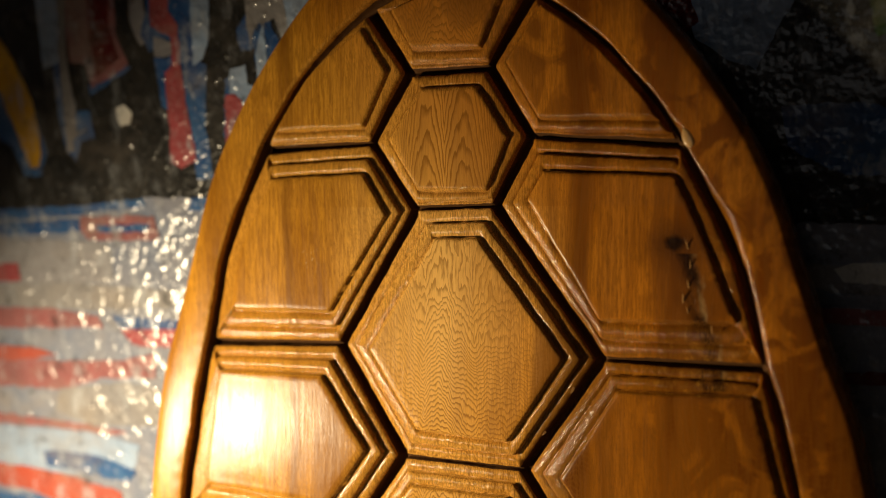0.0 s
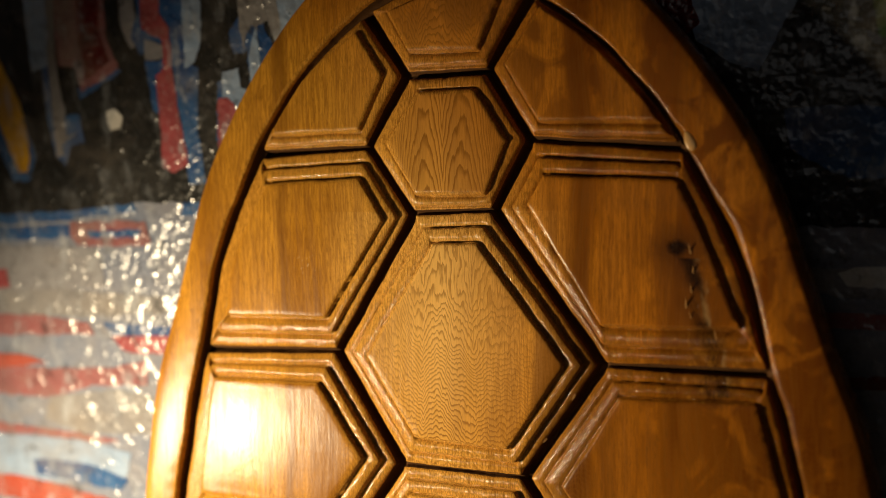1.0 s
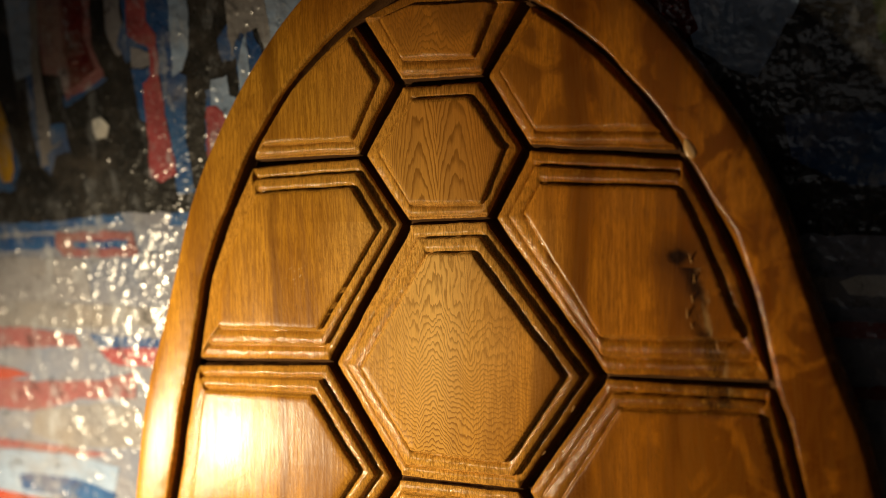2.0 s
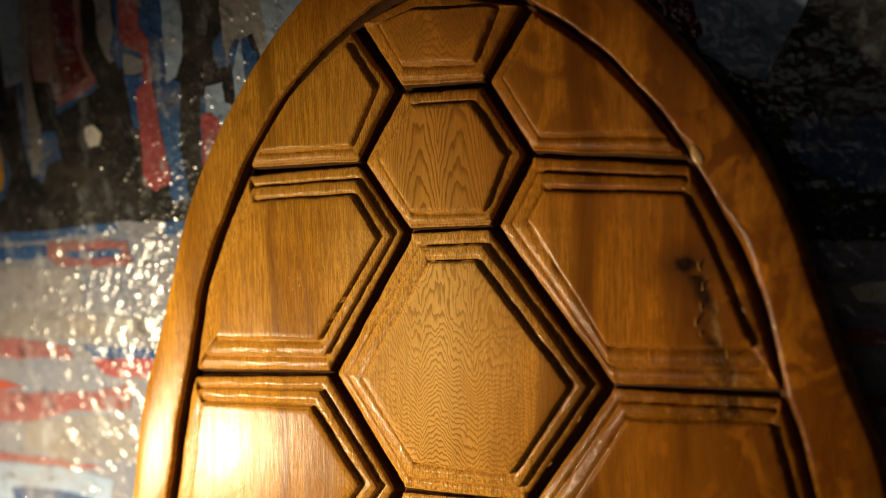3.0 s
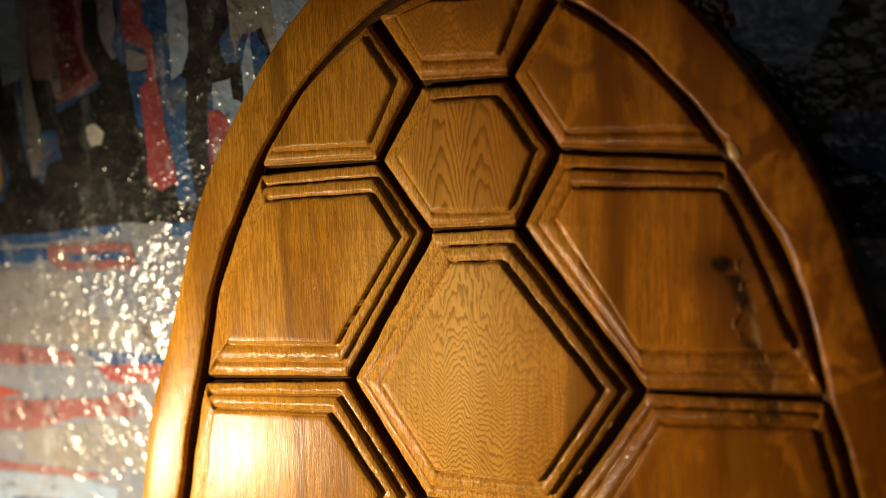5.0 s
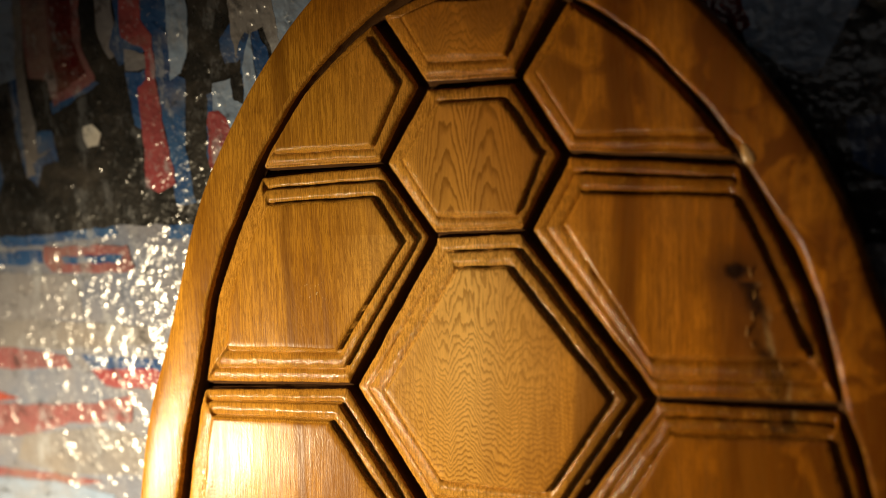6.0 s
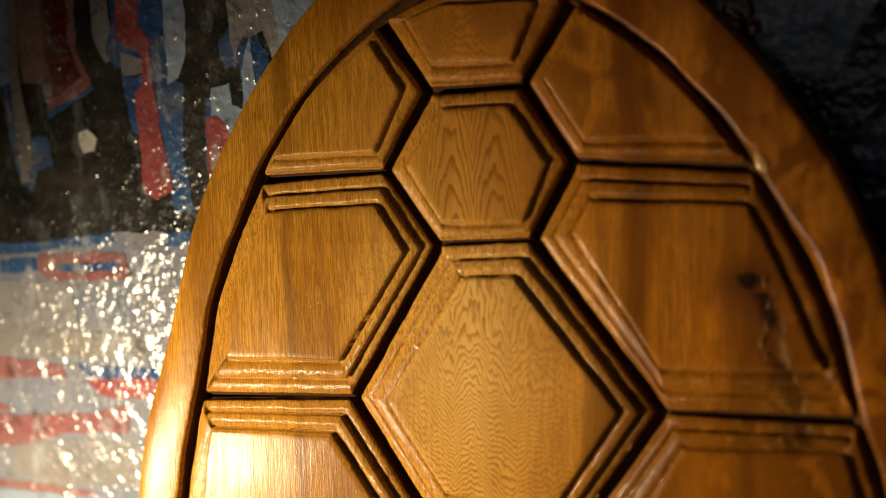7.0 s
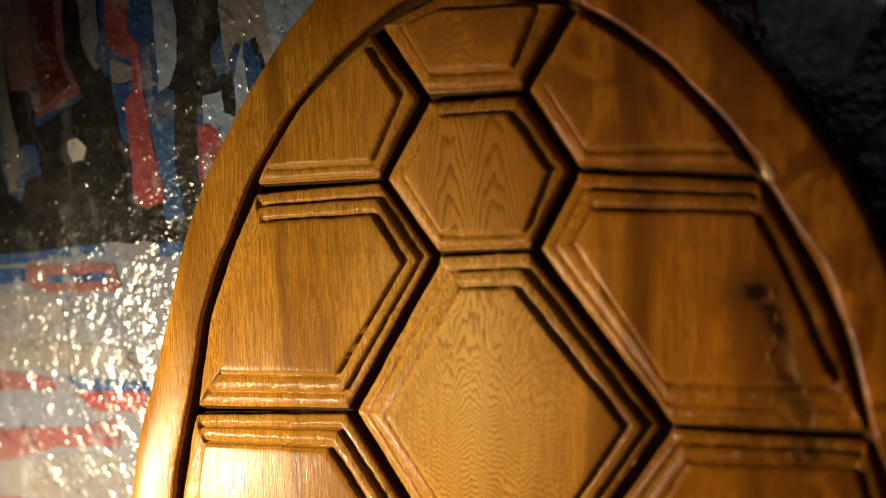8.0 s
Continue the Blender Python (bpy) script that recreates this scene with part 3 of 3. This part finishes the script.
# cross-sections from the groove (0) to the panel's edge (1): share of the way, height
TWO_STEPS = [(0.0, GROOVE), (0.06, -13.3), (0.115, -12.2), (0.155, -5.0), (0.19, -3.6), (0.30, -3.1), (0.43, -2.9), (0.465, -3.8),
             (0.50, 0.3), (0.54, 1.1), (0.68, 1.3), (0.83, 1.4), (0.865, 0.4), (0.92, 4.3), (0.96, 5.1), (1.0, 5.4)]
TWO_SLANT = [(0.0, GROOVE), (0.055, -13.0), (0.09, -10.5), (0.135, -5.4), (0.18, -4.2), (0.30, -3.4), (0.42, -3.0), (0.45, -4.0),
             (0.485, 0.0), (0.53, 0.8), (0.68, 1.3), (0.83, 1.6), (0.865, 0.8), (0.90, 4.2), (0.94, 5.0), (1.0, 5.4)]
TWO_LEVEL = [(0.0, -8.6), (0.02, -8.0), (0.045, -5.8), (0.08, -3.8), (0.13, -3.0), (0.28, -2.4), (0.40, -2.5), (0.435, -4.6),
             (0.475, 0.3), (0.52, 1.1), (0.66, 1.3), (0.82, 1.3), (0.86, -0.9), (0.92, 4.3), (0.96, 5.1), (1.0, 5.4)]
TWO_UP = [(0.0, -9.5), (0.02, -9.0), (0.045, -7.0), (0.07, -4.0), (0.13, -3.2), (0.26, -2.8), (0.385, -2.9), (0.42, -5.4),
          (0.45, 0.2), (0.49, 1.1), (0.64, 1.3), (0.80, 1.1), (0.84, -1.8), (0.875, 4.2), (0.93, 5.1), (1.0, 5.4)]
ONE_UP = [(0.0, -11.5), (0.05, -11.2), (0.12, -10.0), (0.155, -3.0), (0.20, -0.6), (0.26, 0.6), (0.38, 1.1), (0.50, 1.2),
          (0.60, 1.2), (0.665, 1.0), (0.71, -1.8), (0.75, 1.6), (0.80, 4.2), (0.87, 4.9), (0.94, 5.2), (1.0, 5.4)]
ONE_STEP = [(0.0, GROOVE), (0.09, -13.3), (0.17, -12.2), (0.22, -4.0), (0.26, -1.0), (0.31, 0.4), (0.40, 1.0), (0.52, 1.3),
            (0.62, 1.4), (0.69, 1.4), (0.725, 0.4), (0.76, 1.2), (0.82, 4.0), (0.88, 4.8), (0.94, 5.2), (1.0, 5.4)]
ONE_SLANT = [(0.0, GROOVE), (0.07, -13.0), (0.11, -10.0), (0.17, -4.0), (0.22, -2.2), (0.30, -1.0), (0.40, 0.0), (0.52, 0.8),
             (0.62, 1.2), (0.69, 1.4), (0.73, 0.6), (0.78, 3.4), (0.83, 4.4), (0.88, 4.9), (0.94, 5.2), (1.0, 5.4)]
ONE_LEVEL = [(0.0, -9.0), (0.03, -8.2), (0.07, -5.2), (0.12, -2.6), (0.20, -2.0), (0.26, -3.6), (0.31, 0.0), (0.37, 0.9),
             (0.50, 1.2), (0.66, 1.3), (0.70, -0.8), (0.75, 1.4), (0.82, 4.0), (0.88, 4.8), (0.94, 5.2), (1.0, 5.4)]
SLOPE = [(0.0, -6.4), (0.04, -6.2), (0.09, -4.2), (0.14, -2.2), (0.20, -0.8), (0.30, 0.3), (0.40, 1.1), (0.50, 1.8),
         (0.60, 2.4), (0.68, 2.8), (0.75, 3.1), (0.80, 3.2), (0.85, 3.1), (0.90, 4.4), (0.95, 5.1), (1.0, 5.4)]
LEDGE = [(0.0, -4.6), (0.05, -4.5), (0.15, -4.3), (0.20, -2.4), (0.24, 0.8), (0.29, 1.8), (0.38, 2.2), (0.52, 2.4),
         (0.66, 2.4), (0.80, 2.3), (0.85, 1.8), (0.88, 2.3), (0.92, 4.2), (0.95, 4.9), (0.98, 5.2), (1.0, 5.4)]
CLIFF = [(0.0, -3.4), (0.06, -3.4), (0.14, -3.3), (0.22, -3.2), (0.30, -3.1), (0.36, -3.0), (0.42, -2.9), (0.48, -2.7),
         (0.54, -2.3), (0.60, -1.4), (0.66, 0.4), (0.72, 2.8), (0.78, 4.1), (0.84, 4.8), (0.92, 5.2), (1.0, 5.4)]
LEVELS = (0, 0, 1, 1, 1, 1, 1, 2, 2, 2, 2, 2, 3, 3, 3, 3)


def inset(corners, dist):
    """Corners of a clockwise polygon whose edges have moved in by dist."""
    n = len(corners)
    out = []
    for i in range(n):
        a, b, c = corners[i - 1], corners[i], corners[(i + 1) % n]
        d0, d1 = (b - a).normalized(), (c - b).normalized()
        n0, n1 = Vector((d0.y, -d0.x)), Vector((d1.y, -d1.x))
        out.append(b + (n0 + n1) * dist / max(0.3, 1 + n0.dot(n1)))
    return out


def along(y0, y1, side):
    """Points on the rim's groove from height y0 to height y1 on one side (1 right, -1 left), ends included."""
    near = [p for p in inner if (p.x + 5) * side >= 0]
    def at(y):
        return min(near, key=lambda p: abs(p.y - y))
    mid = sorted((p for p in near if min(y0, y1) + 12 < p.y < max(y0, y1) - 12), key=lambda p: p.y, reverse=y0 > y1)
    return [at(y0)] + mid[::5] + [at(y1)]


def cut(a, b, kind):
    """The cross-section for an edge of a clockwise outline: level and facing up or down, slanting towards the lower left, or stepped."""
    d = (Vector(b) - Vector(a)).normalized()
    if d.x > 0.9:
        return (ONE_UP, TWO_UP)[kind - 1]
    if d.x < -0.9:
        return (ONE_LEVEL, TWO_LEVEL)[kind - 1]
    if d.y > 0:
        return (ONE_SLANT, TWO_SLANT)[kind - 1]
    return (ONE_STEP, TWO_STEPS)[kind - 1]


def scute(outline, panel, steps, seed, label, tilt=0.0, rim_edges=(), rim_section=SLOPE):
    """One raised field: the groove's corners clockwise, the panel's corners, its number of steps; the edges along the rim have a section of their own."""
    outline, panel = [Vector(c) for c in outline], [Vector(c) for c in panel]
    n = len(outline)
    sections = [rim_section if i in rim_edges else cut(outline[i], outline[(i + 1) % n], steps) for i in range(n)]
    counts = [max(2, round((outline[(i + 1) % n] - c).length / 1.3)) for i, c in enumerate(outline)]
    depth = len(TWO_STEPS)
    rows = []
    for k in range(depth):
        flat_row, heights, slants = [], [], []
        for i in range(n):
            share, height = sections[i][k]
            c, e = outline[i].lerp(panel[i], share), outline[(i + 1) % n].lerp(panel[(i + 1) % n], share)
            d = (outline[(i + 1) % n] - outline[i]).normalized()
            for j in range(counts[i]):
                f = j / counts[i]
                flat_row.append(c.lerp(e, f))
                heights.append(height)
                slants.append(Vector((d.y, -d.x)))
        if k:
            for _ in range(3 if k < 12 else 4):
                flat_row = [flat_row[i - 1] * 0.25 + p * 0.5 + flat_row[(i + 1) % len(flat_row)] * 0.25 for i, p in enumerate(flat_row)]
                heights = [heights[i - 1] * 0.25 + h * 0.5 + heights[(i + 1) % len(heights)] * 0.25 for i, h in enumerate(heights)]
        row = []
        for p, w, normal in zip(flat_row, heights, slants):
            level = LEVELS[k]
            # the chisel wanders slowly, slips here and there and leaves facets
            slow_k = noise.noise((p.x * 0.028, p.y * 0.028, seed + level * 5.1)) * 0.9
            quick = noise.noise((p.x * 0.13, p.y * 0.13, seed + level * 3.7)) * 0.36 + noise.noise((p.x * 0.45, p.y * 0.45, seed + k)) * 0.3
            slip = max(0.0, noise.noise((p.x * 0.09, p.y * 0.09, seed * 3 + level * 2.3)) - 0.5) * 3.0
            q = p + normal * (slow_k + quick + slip) * (0.3 if k == 0 else 1.0)
            lift = noise.noise((p.x * 0.06, p.y * 0.06, seed + k * 0.35)) * 0.34 + noise.noise((p.x * 0.22, p.y * 0.22, seed + k)) * 0.24
            if 2 < k < 13:
                lift += noise.noise((p.x * 0.3, p.y * 0.3, seed + k * 0.12)) * 0.16 + noise.noise((p.x * 0.6, p.y * 0.6, seed + k * 0.3)) * 0.06
            row.append((q.x, q.y, w + lift * (0.4 if k < 2 else 0.15 if k > depth - 3 else 1.0)))
        rows.append(row)
    top = rows[-1]
    cx, cy = sum(p[0] for p in top) / len(top), sum(p[1] for p in top) / len(top)
    for f in (0.94, 0.85, 0.7, 0.5, 0.25):
        rows.append([(cx + (p[0] - cx) * f, cy + (p[1] - cy) * f, 5.4 + 0.5 * (1 - f) + 0.25 * noise.noise((p[0] * f * 0.02, p[1] * f * 0.02, seed))) for p in top])
    slope = math.tan(radians(tilt))
    rows = [[(x, y, w + (x - cx) * slope * min(1.0, k / depth)) for x, y, w in row] for k, row in enumerate(rows)]
    bm = bmesh.new()
    verts, made = strip(bm, [[Vector(p) * MM for p in row] for row in rows])
    # bottom bands of each cut get the dark shade colour, the rest plain wood
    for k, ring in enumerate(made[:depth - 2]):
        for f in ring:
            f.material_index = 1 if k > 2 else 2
    bm.faces.new(verts[-1])
    bmesh.ops.triangulate(bm, faces=[f for f in bm.faces if len(f.verts) > 4])
    bmesh.ops.recalc_face_normals(bm, faces=bm.faces)
    if sum(f.normal.z for f in bm.faces) < 0:
        bmesh.ops.reverse_faces(bm, faces=bm.faces)
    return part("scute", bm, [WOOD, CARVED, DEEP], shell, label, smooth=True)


def field(before, run, after, panel_before, panel_ends, panel_after, steps, rim_section, seed, label="", tilt=0.0, bow=(0, 0)):
    """A field that meets the rim: corners, a run along the rim, corners; the panel follows the rim between its two ends."""
    n = len(run)
    first, last = Vector(panel_ends[0]) - run[0], Vector(panel_ends[1]) - run[-1]
    inside = []
    for i, p in enumerate(run):
        f = i / (n - 1)
        inside.append(p + first.lerp(last, f) + Vector(bow) * math.sin(math.pi * f))
    rim_edges = range(len(before), len(before) + n - 1)
    return scute(before + run + after, panel_before + inside + panel_after, steps, seed, label, tilt, rim_edges, rim_section)


def lower(before, run, after, seed, label=""):
    """A field below the camera's view: the panel lies evenly inside the outline."""
    corners = [Vector(c) for c in before] + run + [Vector(c) for c in after]
    return scute(corners, inset(corners, 27), 2, seed, label, 0.0, range(len(before), len(before) + max(0, len(run) - 1)))


# corners shared by neighbouring fields
P1, P2, P3, P4, P5, P6 = (-45.5, 156.4), (37.6, 155.5), (75.6, 96), (40.5, 37.5), (-40.4, 35.6), (-87, 95)
P7, P8, P9, P10 = (-123.5, -91.5), (139.8, -87.8), (67.5, -187.5), (-54, -190)
Q1, Q2, Q3, Q4, Q5, Q6 = (-122, -282), (142, -284), (72, -396), (-52, -396), (-95, -475), (108, -475)

ARCH = "amber wooden field with arched growth rings"
SIDE = "amber wooden field with straight upright grain"
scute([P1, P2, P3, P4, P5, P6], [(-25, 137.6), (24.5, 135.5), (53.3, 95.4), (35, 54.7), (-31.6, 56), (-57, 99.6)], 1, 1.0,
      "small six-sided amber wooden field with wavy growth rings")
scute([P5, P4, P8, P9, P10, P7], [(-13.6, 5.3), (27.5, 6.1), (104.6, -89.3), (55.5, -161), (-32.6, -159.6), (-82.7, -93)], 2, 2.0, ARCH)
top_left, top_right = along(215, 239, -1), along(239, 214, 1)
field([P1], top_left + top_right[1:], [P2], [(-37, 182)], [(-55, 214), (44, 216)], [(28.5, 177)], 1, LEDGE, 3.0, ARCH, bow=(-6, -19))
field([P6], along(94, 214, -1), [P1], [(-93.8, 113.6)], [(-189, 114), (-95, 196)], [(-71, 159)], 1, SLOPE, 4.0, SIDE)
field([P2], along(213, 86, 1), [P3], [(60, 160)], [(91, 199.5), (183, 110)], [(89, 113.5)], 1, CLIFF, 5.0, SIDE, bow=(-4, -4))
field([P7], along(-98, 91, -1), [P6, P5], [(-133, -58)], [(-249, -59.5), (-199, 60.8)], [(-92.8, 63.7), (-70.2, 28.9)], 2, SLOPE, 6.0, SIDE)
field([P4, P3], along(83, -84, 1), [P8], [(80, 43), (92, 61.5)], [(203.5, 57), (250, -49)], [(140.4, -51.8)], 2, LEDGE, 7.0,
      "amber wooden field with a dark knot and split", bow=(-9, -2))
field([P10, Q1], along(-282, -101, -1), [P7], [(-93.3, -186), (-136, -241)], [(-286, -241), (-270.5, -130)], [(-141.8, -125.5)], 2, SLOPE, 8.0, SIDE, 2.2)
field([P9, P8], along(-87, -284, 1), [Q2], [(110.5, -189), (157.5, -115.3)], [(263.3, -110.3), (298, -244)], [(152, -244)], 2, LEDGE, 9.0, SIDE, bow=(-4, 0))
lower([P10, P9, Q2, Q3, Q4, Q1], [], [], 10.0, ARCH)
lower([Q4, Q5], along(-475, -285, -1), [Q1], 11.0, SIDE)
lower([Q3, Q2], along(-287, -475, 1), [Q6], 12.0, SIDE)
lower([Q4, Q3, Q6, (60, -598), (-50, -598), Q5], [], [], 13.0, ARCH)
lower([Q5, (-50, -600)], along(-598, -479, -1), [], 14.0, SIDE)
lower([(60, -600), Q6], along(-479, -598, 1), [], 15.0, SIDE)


# ---- small marks of the carver's work ----
VARNISH = Nodes("clear_varnish_drip")
VARNISH = VARNISH.done((0.62, 0.36, 0.14), 0.2, Specular_IOR_Level=0.8)
PALE = plain("pale_torn_wood", (0.46, 0.24, 0.07), (0.34, 0.16, 0.04), 90.0, 0.45)


def drip(x, y, w, long, wide, turn):
    """A hardened run of varnish: a drop, thick at its lower end."""
    bm = bmesh.new()
    bmesh.ops.create_icosphere(bm, subdivisions=3, radius=1.0)
    c, sn = math.cos(radians(turn)), math.sin(radians(turn))
    for v in bm.verts:
        taper = 1.0 - 0.35 * v.co.y
        bump = 1 + 0.18 * noise.noise(v.co * 2.3)
        a, b, h = v.co.x * wide * taper * bump, v.co.y * long, v.co.z * 1.5 * taper * bump
        v.co = Vector((x + a * c - b * sn, y + a * sn + b * c, w + h)) * MM
    part("varnish_drip", bm, VARNISH, shell, "glossy pale drip of hardened varnish", smooth=True)


def chip(x, y, w, size, turn, slim=1.0):
    """A splinter torn up by the chisel: a thin bent wedge."""
    bm = bmesh.new()
    c, sn = math.cos(radians(turn)), math.sin(radians(turn))
    ring = []
    for k, (u, half, lift) in enumerate(((-1.0, 0.30, -0.2), (-0.3, 0.42, 0.25), (0.4, 0.30, 0.62), (1.0, 0.06, 1.05))):
        row = []
        for side, thick in ((-1, 0.0), (1, 0.0), (0.7, -0.22), (-0.7, -0.22)):
            a, b = side * half * size * slim, u * size
            row.append(bm.verts.new(Vector((x + a * c - b * sn, y + a * sn + b * c, w + (lift + thick) * size * 0.6)) * MM))
        ring.append(row)
    for p, q in zip(ring, ring[1:]):
        for i in range(4):
            bm.faces.new((p[i], p[(i + 1) % 4], q[(i + 1) % 4], q[i]))
    bm.faces.new(ring[0])
    bm.faces.new(ring[-1])
    bmesh.ops.recalc_face_normals(bm, faces=bm.faces)
    part("splinter", bm, PALE, shell, "pale torn splinter of wood")


drip(213, 89, 4.9, 8.0, 4.2, 25)
for x, y, w, size, turn in ((113.8, -115.4, -2.8, 4.2, 160), (87.5, -154, -3.0, 3.6, 140), (99, -161.5, -1.0, 2.6, 20), (-58, 186.5, -1.0, 2.2, 30), (88, 112, 4.6, 2.0, 75)):
    chip(x, y, w, 0.65 * size, turn)

# slivers standing up along the split below the knot, added as its pale gleams
for x, y, size, turn in ((213.5, 6, 5.0, 8), (216, -9, 4.2, -6), (214.5, -24, 4.8, 4), (210.5, -35, 5.4, -4), (214, -44, 3.6, 12), (233, -57, 4.0, 3)):
    chip(x, y, 5.2, size, turn, 0.3)
